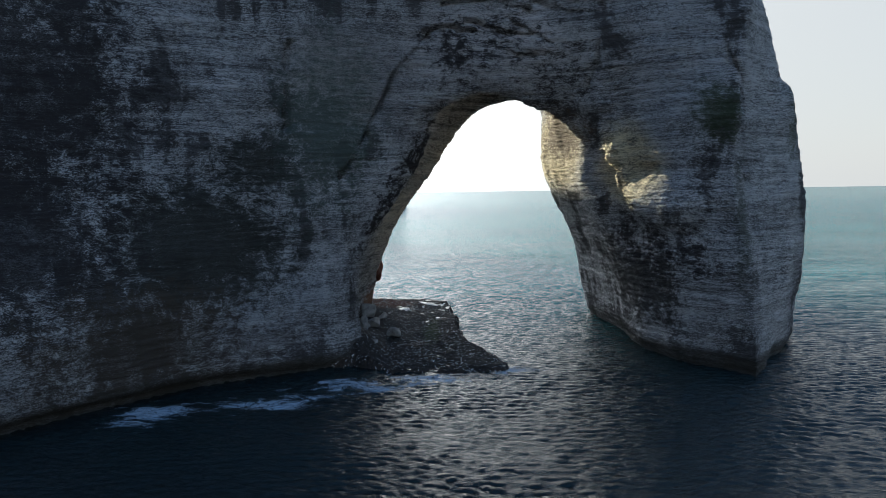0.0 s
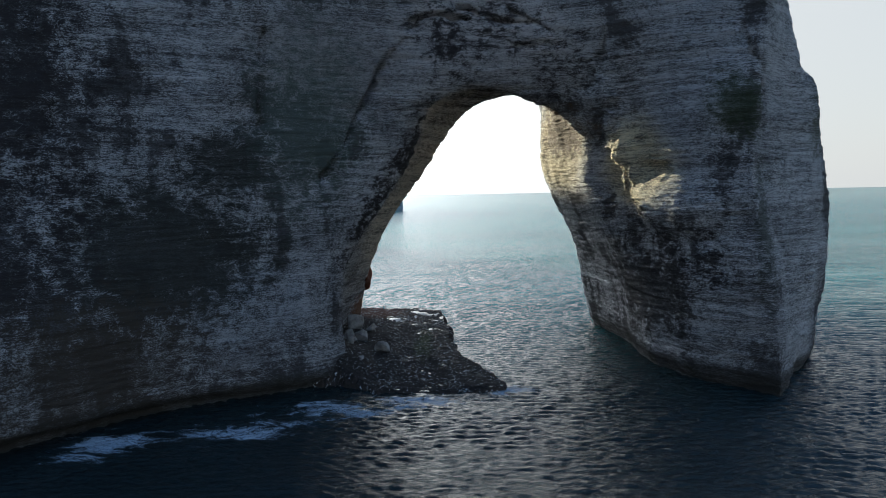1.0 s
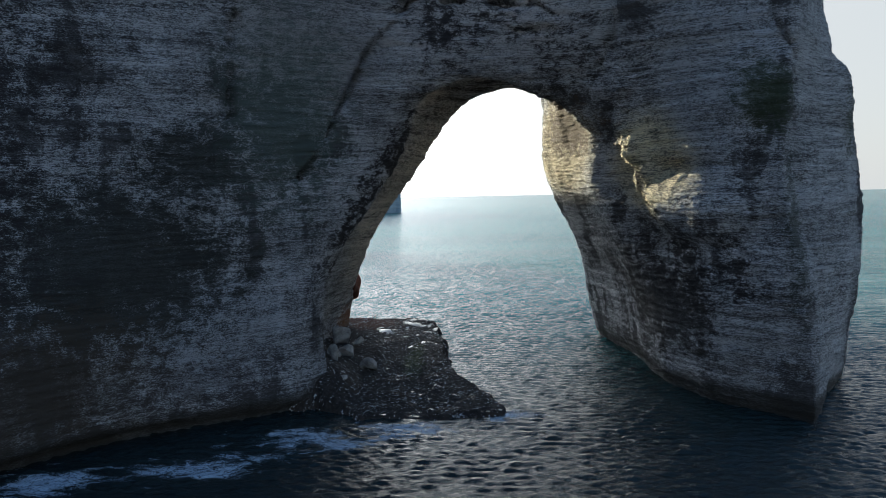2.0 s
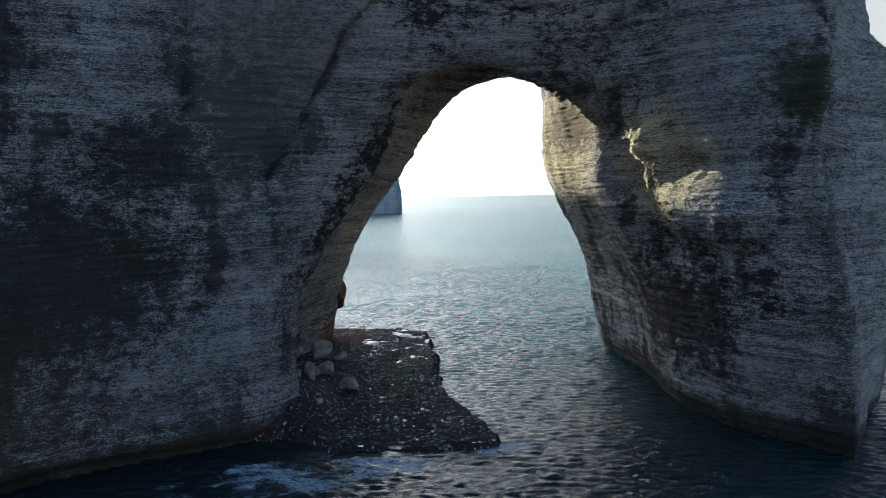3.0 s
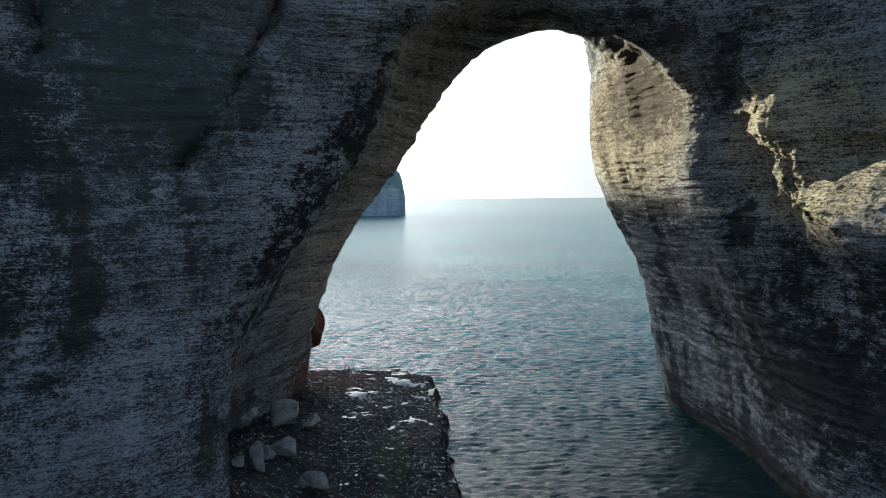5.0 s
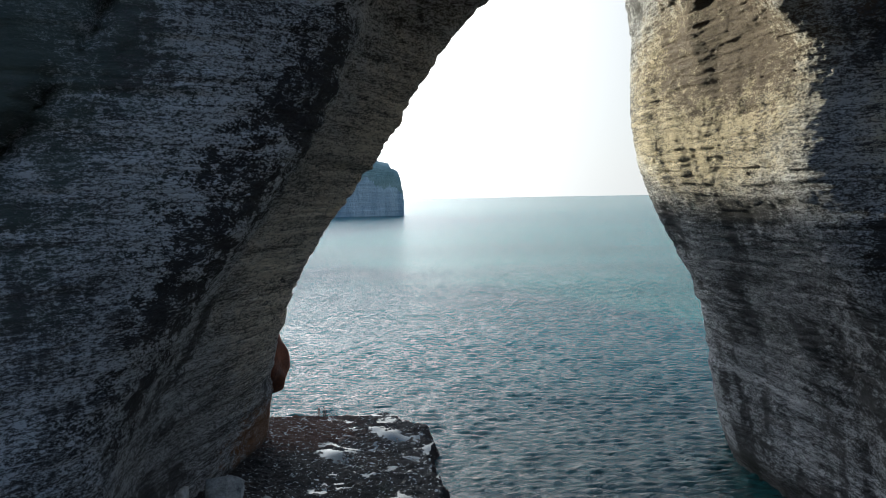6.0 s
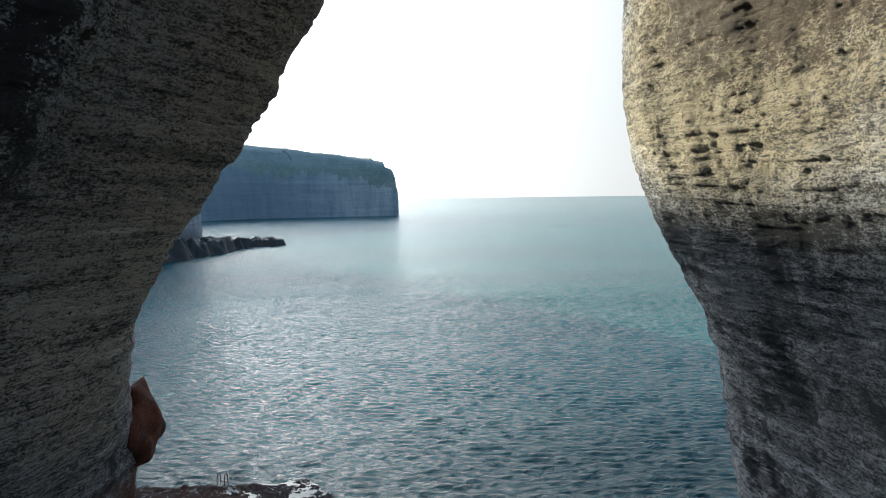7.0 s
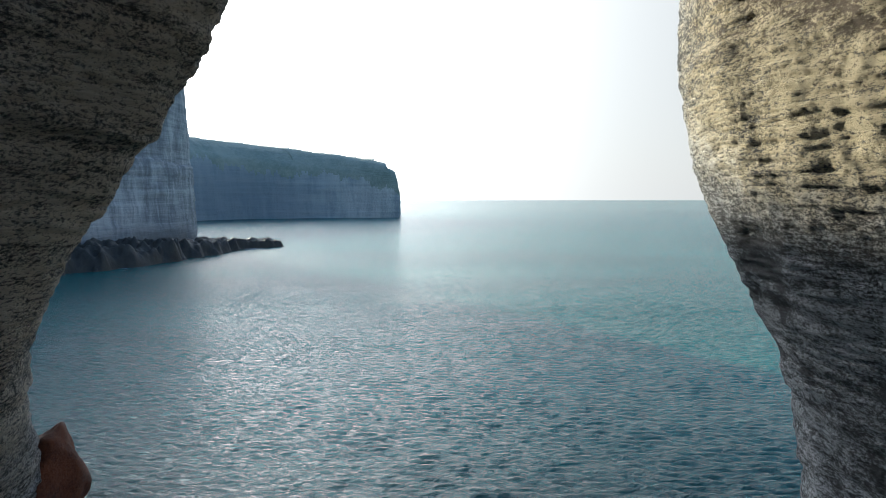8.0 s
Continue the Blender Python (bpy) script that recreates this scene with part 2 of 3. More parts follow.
def platform_material():
    """A wave-cut platform: dark weed and mussels, pale flecks painted as puddle glints, green weed along a runnel."""
    n = Nodes("wave_cut_rock")
    big, mid, small = n.noise(n.pos, 0.18, 5, 0.6), n.noise(n.pos, 1.1, 6, 0.75), n.noise(n.scaled(n.pos, (1, 1.3, 1)), 1.9, 6, 0.7)
    c = n.mix(n.step(mid, 0.35, 0.65), (0.01, 0.0085, 0.0085), (0.04, 0.034, 0.032))
    c = n.mix(n.step(big, 0.5, 0.66, 0.0, 0.7), c, (0.04, 0.027, 0.02))
    green = n.math("ADD", n.near((-1.5, 138, 2), (4, 26, 6)), n.math("MULTIPLY", n.math("SUBTRACT", mid, 0.5), 1.6))
    c = n.mix(n.step(green, 0.4, 0.8, 0.0, 0.7), c, (0.035, 0.05, 0.02))
    tan = n.math("ADD", n.near((-12, 130, 2), (12, 16, 8)), n.math("MULTIPLY", n.math("SUBTRACT", big, 0.5), 1.5))
    c = n.mix(n.step(tan, 0.3, 0.8, 0.0, 0.3), c, (0.09, 0.078, 0.066))
    rusty = n.math("ADD", n.near((-13, 168, 2), (11, 9, 8)), n.math("MULTIPLY", n.math("SUBTRACT", mid, 0.5), 1.2))
    c = n.mix(n.step(rusty, 0.1, 0.6, 0.0, 0.75), c, (0.075, 0.03, 0.017))
    # pale flecks paint the sky's reflection in small puddles
    c = n.mix(n.step(n.math("ADD", small, n.math("MULTIPLY", n.math("SUBTRACT", big, 0.5), 0.18)), 0.595, 0.612, 0.0, 0.95), c, (0.5, 0.5, 0.51))
    n.bsdf.inputs["Specular IOR Level"].default_value = 0.2
    return n.done(c, n.step(mid, 0.3, 0.7, 0.7, 0.95), n.bump(n.math("ADD", mid, n.math("MULTIPLY", small, 0.5)), 0.9, 0.35))


PLATFORM = platform_material()


def sea_material():
    n = Nodes("sea_water")
    turned = n.t.nodes.new("ShaderNodeMapping")
    n.link(n.pos, turned.inputs["Vector"])
    turned.inputs["Rotation"].default_value = (0, 0, radians(-14))
    v = turned.outputs[0]
    waves = n.noise(n.scaled(v, (0.42, 1.0, 1.0)), 0.7, 6, 0.62, 0.3)
    crests = n.math("ABSOLUTE", n.math("SUBTRACT", n.noise(n.scaled(v, (0.45, 1.0, 1.0), (3, 9, 0)), 0.8, 3, 0.5, 0.4), 0.5))
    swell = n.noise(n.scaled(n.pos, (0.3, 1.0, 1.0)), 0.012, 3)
    gusts = n.noise(n.scaled(n.pos, (0.4, 1.0, 1.0), (5, 1, 0)), 0.03, 4, 0.6)
    shaded_water = n.mix(n.step(swell, 0.35, 0.65), (0.008, 0.014, 0.016), (0.01, 0.02, 0.023))
    lit_water = n.mix(n.step(swell, 0.35, 0.65), (0.008, 0.088, 0.094), (0.012, 0.122, 0.121))
    c = n.mix(n.step(n.axis(n.pos, 1), 108, 240), shaded_water, lit_water)      # shade painted into the body colour before the arch, lighter teal beyond
    # foam: broken lace in the wash before the ledge and along the headlands
    web = n.math("ABSOLUTE", n.math("SUBTRACT", n.noise(n.scaled(n.pos, (0.7, 1.3, 1)), 1.1, 5, 0.68, 1.6), 0.5))
    mesh = n.math("ABSOLUTE", n.math("SUBTRACT", n.noise(n.scaled(n.pos, (0.8, 1.3, 1), (6, 1, 0)), 3.0, 5, 0.68, 1.2), 0.5))
    torn = n.noise(n.scaled(n.pos, (0.6, 1.4, 1), (2, 3, 0)), 0.22, 7, 0.7, 0.8)
    where = None
    for centre, radii in (((-15, 101, 0), (13, 9, 3)), ((-40, 90, 0), (10, 8, 3)), ((-2, 105, 0), (13, 5, 3)), ((-26, 93, 0), (13, 5, 3)),
                          ((11, 110, 0), (8, 4, 3)), ((-128, 420, 0), (18, 34, 3)), ((-100, 520, 0), (18, 14, 3)),
                          ((-150, 1066, 0), (80, 10, 3))):
        k = n.step(n.math("ADD", n.near(centre, radii), n.math("MULTIPLY", n.math("SUBTRACT", torn, 0.5), 3.2)), 0.12, 1.0)
        where = k if where is None else n.math("MAXIMUM", where, k)
    thread = n.math("MINIMUM", web, n.math("MULTIPLY", mesh, 1.3))
    width = n.math("MULTIPLY", n.math("MULTIPLY", where, where), 0.055)
    foam = n.math("SUBTRACT", 1.0, n.step(n.math("SUBTRACT", thread, width), -0.025, 0.01))
    foam = n.math("MULTIPLY", foam, n.step(where, 0.05, 0.6, 0.0, 0.9))
    c = n.mix(foam, c, (0.4, 0.48, 0.6))
    n.bsdf.inputs["IOR"].default_value = 1.33
    # wavelets too small to tell apart far out make the water rougher
    far = n.step(n.axis(n.pos, 1), 170, 430, 0.03, 0.24)
    height = n.math("SUBTRACT", n.math("MULTIPLY", waves, n.step(gusts, 0.3, 0.7, 0.85, 1.25)), n.math("MULTIPLY", crests, 0.3))
    ripples = n.noise(n.scaled(v, (0.55, 1.2, 1.0), (8, 2, 0)), 2.8, 4, 0.62, 0.3)
    height = n.math("ADD", height, n.math("MULTIPLY", ripples, 0.3))
    far_out = n.step(n.axis(n.pos, 1), 140, 400, 1.0, 1.8)
    height = n.math("MULTIPLY", n.math("MULTIPLY", height, far_out), n.step(n.axis(n.pos, 1), 350, 1800, 1.0, 0.4))
    b = n.bump(height, 1.0, 0.5)
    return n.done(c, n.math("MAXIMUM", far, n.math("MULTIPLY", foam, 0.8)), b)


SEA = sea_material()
pool = Nodes("pool_water")
pool.bsdf.inputs["IOR"].default_value = 1.33
POOL = pool.done((0.02, 0.03, 0.032), 0.03, pool.bump(pool.noise(pool.pos, 2.0, 3), 0.1, 0.05))


# ---- numeric helpers ----
def hash3(i, j, k):
    h = (i * 374761393 + j * 668265263 + k * 2147483647) & 0xFFFFFFFF
    h = ((h ^ (h >> 13)) * 1274126177) & 0xFFFFFFFF
    return ((h ^ (h >> 16)) & 0xFFFF) / 65535.0


def value_noise(p, octaves=3, gain=0.5):
    """Smooth noise about 0, within about -1 to 1, for an array of points."""
    total, amp, norm = 0.0, 1.0, 0.0
    for o in range(octaves):
        q = p * 2.03**o + 17.3 * o + 1000.0
        i = np.floor(q).astype(np.int64)
        f = q - i
        f = f * f * (3 - 2 * f)
        value = 0.0
        for dx in (0, 1):
            for dy in (0, 1):
                for dz in (0, 1):
                    w = np.abs(1 - dx - f[..., 0]) * np.abs(1 - dy - f[..., 1]) * np.abs(1 - dz - f[..., 2])
                    value = value + w * hash3(i[..., 0] + dx, i[..., 1] + dy, i[..., 2] + dz)
        total, norm, amp = total + amp * (value * 2 - 1), norm + amp, amp * gain
    return total / norm


def spline(points, counts, cyclic=False):
    """Centripetal Catmull-Rom through points[k] (arrays ending in 3), counts[k] samples in span k."""
    pts = [np.asarray(p, float) for p in points]
    n = len(pts)
    get = (lambda k: pts[k % n]) if cyclic else (lambda k: pts[k] if 0 <= k < n else (2 * pts[0] - pts[1] if k < 0 else 2 * pts[-1] - pts[-2]))
    out = []
    for k in range(n if cyclic else n - 1):
        p = [get(k + j) for j in (-1, 0, 1, 2)]
        d = [np.maximum(np.linalg.norm(p[j + 1] - p[j], axis=-1, keepdims=True), 1e-3) ** 0.5 for j in range(3)]
        t0 = np.zeros_like(d[0]); t1 = t0 + d[0]; t2 = t1 + d[1]; t3 = t2 + d[2]
        for u in np.arange(counts[k]) / counts[k]:
            t = t1 + (t2 - t1) * u
            a1 = (t1 - t) / (t1 - t0) * p[0] + (t - t0) / (t1 - t0) * p[1]
            a2 = (t2 - t) / (t2 - t1) * p[1] + (t - t1) / (t2 - t1) * p[2]
            a3 = (t3 - t) / (t3 - t2) * p[2] + (t - t2) / (t3 - t2) * p[3]
            b1 = (t2 - t) / (t2 - t0) * a1 + (t - t0) / (t2 - t0) * a2
            b2 = (t3 - t) / (t3 - t1) * a2 + (t - t1) / (t3 - t1) * a3
            out.append((t2 - t) / (t2 - t1) * b1 + (t - t1) / (t2 - t1) * b2)
    if not cyclic:
        out.append(pts[-1])
    return np.array(out)


def grid_faces(rows, cols, wrap=False):
    i, j = np.meshgrid(np.arange(rows - 1), np.arange(cols if wrap else cols - 1), indexing="ij")
    k = (j + 1) % cols
    return np.stack([i * cols + j, (i + 1) * cols + j, (i + 1) * cols + k, i * cols + k], -1).reshape(-1, 4)


def mesh_of(name, verts, faces, materials, smooth=True):
    me = bpy.data.meshes.new(name)
    me.vertices.add(len(verts))
    me.vertices.foreach_set("co", np.asarray(verts, np.float32).ravel())
    me.loops.add(faces.size)
    me.loops.foreach_set("vertex_index", faces.astype(np.int32).ravel())
    me.polygons.add(len(faces))
    me.polygons.foreach_set("loop_start", np.arange(0, faces.size, faces.shape[1], dtype=np.int32))
    me.polygons.foreach_set("use_smooth", np.full(len(faces), smooth))
    for m in materials:
        me.materials.append(m)
    me.update(calc_edges=True)
    return me


def normals_of(grid, wrap=False):
    """Unit normals of a grid of points (rows x cols x 3)."""
    du = np.gradient(grid, axis=0)
    dv = (np.roll(grid, -1, 1) - np.roll(grid, 1, 1)) if wrap else np.gradient(grid, axis=1)
    nn = np.cross(du, dv)
    return nn / np.maximum(np.linalg.norm(nn, axis=-1, keepdims=True), 1e-6)


def bedding(p, scale=1.0):
    """Relief of bedded chalk, in metres: lumps, upright flutes, ledges, blocks."""
    s = 1 / scale
    lumps = value_noise(p * 0.07 * s, 3)
    flutes = value_noise(p * np.array([0.22, 0.22, 0.03]) * s, 3)
    warp = value_noise(p * 0.03 * s + 5, 2)
    zz = p[..., 2:3] * s + warp[..., None] * 1.5
    flat = np.concatenate([p[..., :2] * 0.05 * s, zz], -1)
    ledges = value_noise(flat * np.array([1, 1, 0.55]), 2)
    thin = value_noise(flat * np.array([5, 5, 2.4]) + 40, 2)
    blocks = value_noise(p * np.array([1.2, 1.2, 2.0]) * s + 80, 3, 0.6)
    nodules = np.abs(value_noise(p * np.array([2.3, 2.3, 3.4]) * s + 55, 2, 0.6))
    facets = np.abs(value_noise(p * 0.055 * s + 21, 2)) - 0.25
    return scale * (0.3 * lumps + 1.1 * facets + 0.5 * flutes + 0.12 * np.tanh(3 * ledges) + 0.1 * np.tanh(4 * thin) + 0.14 * blocks + 0.1 * nodules)


def compact(verts, faces):
    used, where = np.unique(faces, return_inverse=True)
    return verts[used], where.reshape(faces.shape)


def part(name, data, parent, label=""):
    ob = new(name, data)
    ob.parent = parent
    return tagged(ob, label)


def mesh_part(name, bm, material, parent, label=""):
    me = bpy.data.meshes.new(name)
    bm.to_mesh(me)
    bm.free()
    me.materials.append(material)
    return part(name, me, parent, label)


# ---- sea ----
def stretched(lo, mid_lo, mid_hi, hi, step, grow=1.13):
    out = list(np.arange(mid_lo, mid_hi, step))
    d, v = step, out[-1]
    while v < hi:
        d *= grow
        v = min(v + d, hi)
        out.append(v)
    d, v = step, out[0]
    while v > lo:
        d *= grow
        v = max(v - d, lo)
        out.insert(0, v)
    return np.array(out)


xs, ys = stretched(-4700, -52, 76, 4700, 0.31, 1.1), stretched(-2500, 66, 380, 4850, 0.26, 1.045)
gx, gy = np.meshgrid(xs, ys, indexing="ij")


def sea_waves(x, y, count=36, slope=0.29):
    """A wind sea: many trains of crests about one heading, 1 to 2 m long, dying out where the sheet grows coarse."""
    rnd = random.Random(4)
    fade = np.clip((385 - y) / 245, 0, 1) * np.clip((y + 60) / 60, 0, 1) * np.clip((300 - np.abs(x)) / 160, 0, 1)
    gusts = 1 + 0.5 * value_noise(np.stack([x * 0.02, y * 0.05, x * 0], -1), 2)
    dx, dy, dz = x * 0, x * 0, x * 0
    for _ in range(count):
        length = 0.9 * 2.1 ** rnd.uniform(0, 1)
        heading, phase = radians(rnd.gauss(76, 22)), rnd.uniform(0, 6.28)
        k = 2 * math.pi / length
        size = slope * (2 / count) ** 0.5 / k
        turn = k * (x * math.cos(heading) + y * math.sin(heading)) + phase
        dz += size * np.sin(turn)
        dx -= size * math.cos(heading) * np.cos(turn)
        dy -= size * math.sin(heading) * np.cos(turn)
    fade = fade * gusts
    return np.stack([x + 0.8 * fade * dx, y + 0.8 * fade * dy, fade * dz], -1)


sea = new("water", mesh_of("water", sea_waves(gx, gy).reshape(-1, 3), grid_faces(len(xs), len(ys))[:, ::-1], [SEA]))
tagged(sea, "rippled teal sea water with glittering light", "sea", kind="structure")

# ---- the sea arch ----
# Rings of the rock's closed cross-section, each along ten stations from the wall's foot, over the crown, to the pillar's foot.
RING = {
    "side": [(-190, 10, -5), (-190, 14, 10), (-190, 20, 30), (-186, 30, 62), (-70, 128, 89), (8, 138, 90), (45.5, 120, 82), (64.8, 122.5, 34), (66.8, 123, 16), (65, 123, -5)],
    "ridge": [(-62, 72, -5), (-60, 74, 10), (-62, 84, 24), (-64, 92, 42), (-52, 108, 86), (6, 121, 88), (47, 113, 80), (46.5, 105.5, 31), (49, 103.5, 14), (50.5, 103, -5)],
    "face": [(-38, 100, -5), (-37.5, 98.5, 9), (-31, 107, 22), (-29, 112, 36), (-20, 118, 55), (9, 125, 66), (35, 114, 55), (38.7, 113, 31), (40.5, 111.5, 16), (41.5, 113.5, -5)],
    "lip": [(-11.3, 116.5, -5), (-14.4, 118.5, 8), (-15, 121.5, 22), (-8.5, 125.5, 34), (1, 127.5, 45.6), (12, 127.5, 48), (27.2, 129, 41), (34, 125, 31), (35.5, 124, 16), (39, 123, -5)],
    "fold": [(-16, 123, -5), (-17, 126, 9), (-12, 127.3, 22.5), (-3.8, 130.8, 34), (2.4, 131, 46.4), (13, 131.5, 48.6), (27.6, 131.5, 40), (28.6, 131.5, 32), (35, 131, 16), (38.6, 130, -5)],
    "inner": [(-20.5, 141, -5), (-19.5, 139, 8), (-13, 138, 22), (-4.6, 138, 34), (3, 138, 47), (15, 139, 49.1), (26.5, 136, 43), (28.3, 142, 31), (35.4, 144, 15), (38.5, 142, -5)],
    "throat": [(-18, 168, -5), (-15.5, 163, 8), (-9.8, 152, 22), (-1.7, 150, 34), (6.6, 147, 45.3), (14, 143.5, 48.4), (23.9, 152, 48), (24.6, 157, 34), (32.7, 161, 17), (38, 166, -5)],
    "exit": [(-27, 178, -5), (-24, 174, 8), (-21, 168, 21), (-13, 166, 38), (2, 165, 58), (14, 166, 62), (25, 167, 60), (29, 168, 33), (40, 172, 17), (45, 176, -5)],
    "back": [(-50, 190, -5), (-48, 190, 10), (-45, 188, 24), (-40, 186, 42), (-20, 178, 70), (12, 176, 75), (42, 172, 72), (50, 172, 32), (56, 172, 16), (60, 172, -5)],
    "far_side": [(-170, 180, -5), (-170, 180, 10), (-170, 178, 30), (-160, 176, 60), (-60, 172, 88), (10, 166, 89), (50, 152, 82), (68, 148, 32), (72, 146, 15), (74, 146, -5)],
}
ALONG = (60, 80, 100, 110, 90, 80, 180, 150, 110)              # samples between stations
AROUND = (60, 12, 14, 84, 100, 40, 90, 110, 60, 22, 22, 16)              # samples between rings
rails = [spline(np.array(RING[k], float), ALONG) for k in RING]
rails.insert(2, rails[1] + (rails[2] - rails[1]) * 0.14)         # a sharp corner along the ridge
rails.insert(1, rails[0] + (rails[1] - rails[0]) * 0.9)
rock = spline(rails, AROUND, cyclic=True).transpose(1, 0, 2)       # along x around x 3
nrm = normals_of(rock, wrap=True)
if ((rock[40, 150] - rock[40].mean(0)) * nrm[40, 150]).sum() < 0:
    nrm = -nrm
relief = bedding(rock)


def scars(p, lines):
    """Depth of cracks and steps drawn over the seaward face, each a line of (x, z) with its width, depth and step."""
    out = np.zeros(p.shape[:-1])
    wob = value_noise(p * 0.3, 5, 0.65) * 1.6
    x, z = p[..., 0] + wob, p[..., 2] + wob * 0.5
    for line, width, depth, stepped in lines:
        best, side = np.full(x.shape, 1e9), np.zeros(x.shape)
        for (x0, z0), (x1, z1) in zip(line, line[1:]):
            dx, dz = x1 - x0, z1 - z0
            u = np.clip(((x - x0) * dx + (z - z0) * dz) / (dx * dx + dz * dz), 0, 1)
            d = np.hypot(x - x0 - u * dx, z - z0 - u * dz)
            cross = (x - x0) * dz - (z - z0) * dx
            side = np.where(d < best, np.sign(cross), side)
            best = np.minimum(best, d)
        broken = np.clip(0.6 + 1.3 * value_noise(p * 0.22 + len(line) * 13, 4, 0.6), 0.05, 1.4)
        out += broken * (depth * np.exp(-(best / width) ** 2) + stepped * np.where(side > 0, np.exp(-best / (width * 5)), 0))
    return out * (p[..., 1] < 138)


relief = relief - scars(rock, (
    (((-16, 33), (-12.5, 40), (-7, 51), (-1.5, 58)), 0.5, 1.9, 1.7),
    (((-2, 58.5), (3, 60), (7, 58.8)), 0.4, 1.7, 0.4),
    (((6, 60.5), (12, 58.3), (17, 57.5)), 0.45, 1.8, -0.6),
    (((14, 60), (20, 56.5), (26, 55)), 0.4, 1.7, -0.4),
    (((2, 63.5), (10, 64.5), (17, 62)), 0.4, 1.5, 0.3),
    (((10, 56), (16, 54.5), (22, 54)), 0.35, 1.3, 0.3),
    (((18, 63), (25, 60.5), (28, 59)), 0.5, 0.9, 0.0),
    (((28.5, 62), (28.2, 54), (27.5, 48)), 0.6, 1.8, 0.3),
    (((30.8, 43), (31.2, 37.5), (33, 34.2), (35.5, 32.6), (38.5, 33)), 1.3, 1.2, 0.0),
    (((-25, 55), (-25.5, 41)), 0.5, 1.8, 0.8),
    (((46.5, 54), (49, 44), (51, 30), (54, 14)), 0.3, 1.1, 0.6),
    (((60.5, 50), (61.5, 40), (61, 30)), 0.5, 1.0, 0.0),
    (((30, 46), (33, 36), (37, 27), (43, 20)), 1.2, -0.9, -0.5),
    (((42, 22), (43.5, 17)), 1.1, 1.1, 0.0),
    (((-52, 60), (-49, 40), (-51, 28)), 0.8, 0.9, 0.4),
    (((-40, 56), (-41, 40)), 0.7, 0.8, 0.0)))
for centre, radius, depth in (((27.6, 147.3, 32.9), 0.9, 0.7), ((30.8, 128.5, 30.5), 3.0, 0.45), ((60, 111.5, 0.5), 4.0, 2.6), ((34.2, 124, 36.8), 2.6, -2.5), ((34.9, 122.6, 33), 1.9, -1.2), ((36.3, 119.4, 29.4), 3.3, -2.2), ((38.2, 115, 28.2), 3.3, -2.4), ((40, 111, 27.8), 3.2, -2.2), ((41.4, 108.4, 27.4), 2.8, -1.8), ((38, 116.4, 25.2), 2.6, -1.4), ((40, 112, 24.8), 2.6, -1.5), ((43, 106.5, 42.5), 4.5, -2.4), ((60, 117.5, 43.5), 3.4, -1.2)):
    relief = relief - depth * np.exp(-((np.linalg.norm(rock - np.array(centre), axis=-1) / radius) ** 2))
slab = np.clip((49 - rock[..., 2] + 0.8 * value_noise(rock * 0.4, 3)) / 2.2, 0, 1) * np.clip((rock[..., 2] - 10) / 22, 0, 1)
relief = relief + 1.25 * slab * np.clip((rock[..., 0] - 56.5) / 3, 0, 1) * np.clip((128 - rock[..., 1]) / 4, 0, 1)
# the sea has cut a notch under the wall and the pillar
notch = np.exp(-((rock[..., 2] - 0.2) / 1.3) ** 2)
rock = rock + nrm * (relief - np.where(rock[..., 0] < 0, 2.6, 0.7) * notch)[..., None]

arch = tagged(new("sea_arch"), "great dark weathered chalk arch standing in the sea", "sea arch")
cuts = (0, sum(ALONG[:3]), sum(ALONG[:6]), len(rock) - 1)
cols = rock.shape[1]
for name, lo, hi, text in (("cliff_wall", cuts[0], cuts[1], "dark stained banded chalk wall"), ("arch_span", cuts[1], cuts[2], "chalk span over the opening"),
                           ("pillar", cuts[2], cuts[3], "tapering banded chalk pillar with mossy ridge")):
    piece = rock[lo:hi + 1]
    faces = grid_faces(hi - lo + 1, cols, wrap=True)
    verts = piece.reshape(-1, 3)
    on_top = (faces[:, 0] % cols >= cols - AROUND[-1]) & (verts[faces[:, 0], 2] > 66)
    bare, turf = faces[~on_top], faces[on_top]
    part(name, mesh_of(name, *compact(verts, bare), [CHALK]), arch, text)
    if len(turf):
        part("turf", mesh_of("turf", *compact(verts, turf), [GRASS]), arch, "short clifftop turf")

# rusty lump on the inner wall, parts of the arch
def lump(radii, seed, rough=0.25, facets=9, detail=4, cut=(0.45, 0.75)):
    """A broken rock about the origin: a ball cut by planes and roughened."""
    rnd = random.Random(seed)
    bm = bmesh.new()
    bmesh.ops.create_icosphere(bm, subdivisions=detail, radius=1.0)
    co = np.array([v.co[:] for v in bm.verts])
    for _ in range(facets):
        way = np.array([rnd.gauss(0, 1), rnd.gauss(0, 1), rnd.gauss(0, 0.7)])
        way /= np.linalg.norm(way)
        over = np.maximum(co @ way - rnd.uniform(*cut), 0)
        co -= 0.97 * over[:, None] * way
    co *= 1 + rough * value_noise(co * 1.7 + seed * 3.1, 4)[:, None]
    co *= np.array(radii)
    for v, c in zip(bm.verts, co):
        v.co = c
    for f in bm.faces:
        f.smooth = True
    return bm


rust = mesh_part("rusty_lump", lump((3.2, 3.2, 3.7), 5, 0.3, 6, 4, (0.6, 0.85)), RUST, arch, "rust-red lump of rock on the inner wall")
rust.location = (-15.7, 164.5, 11.7)

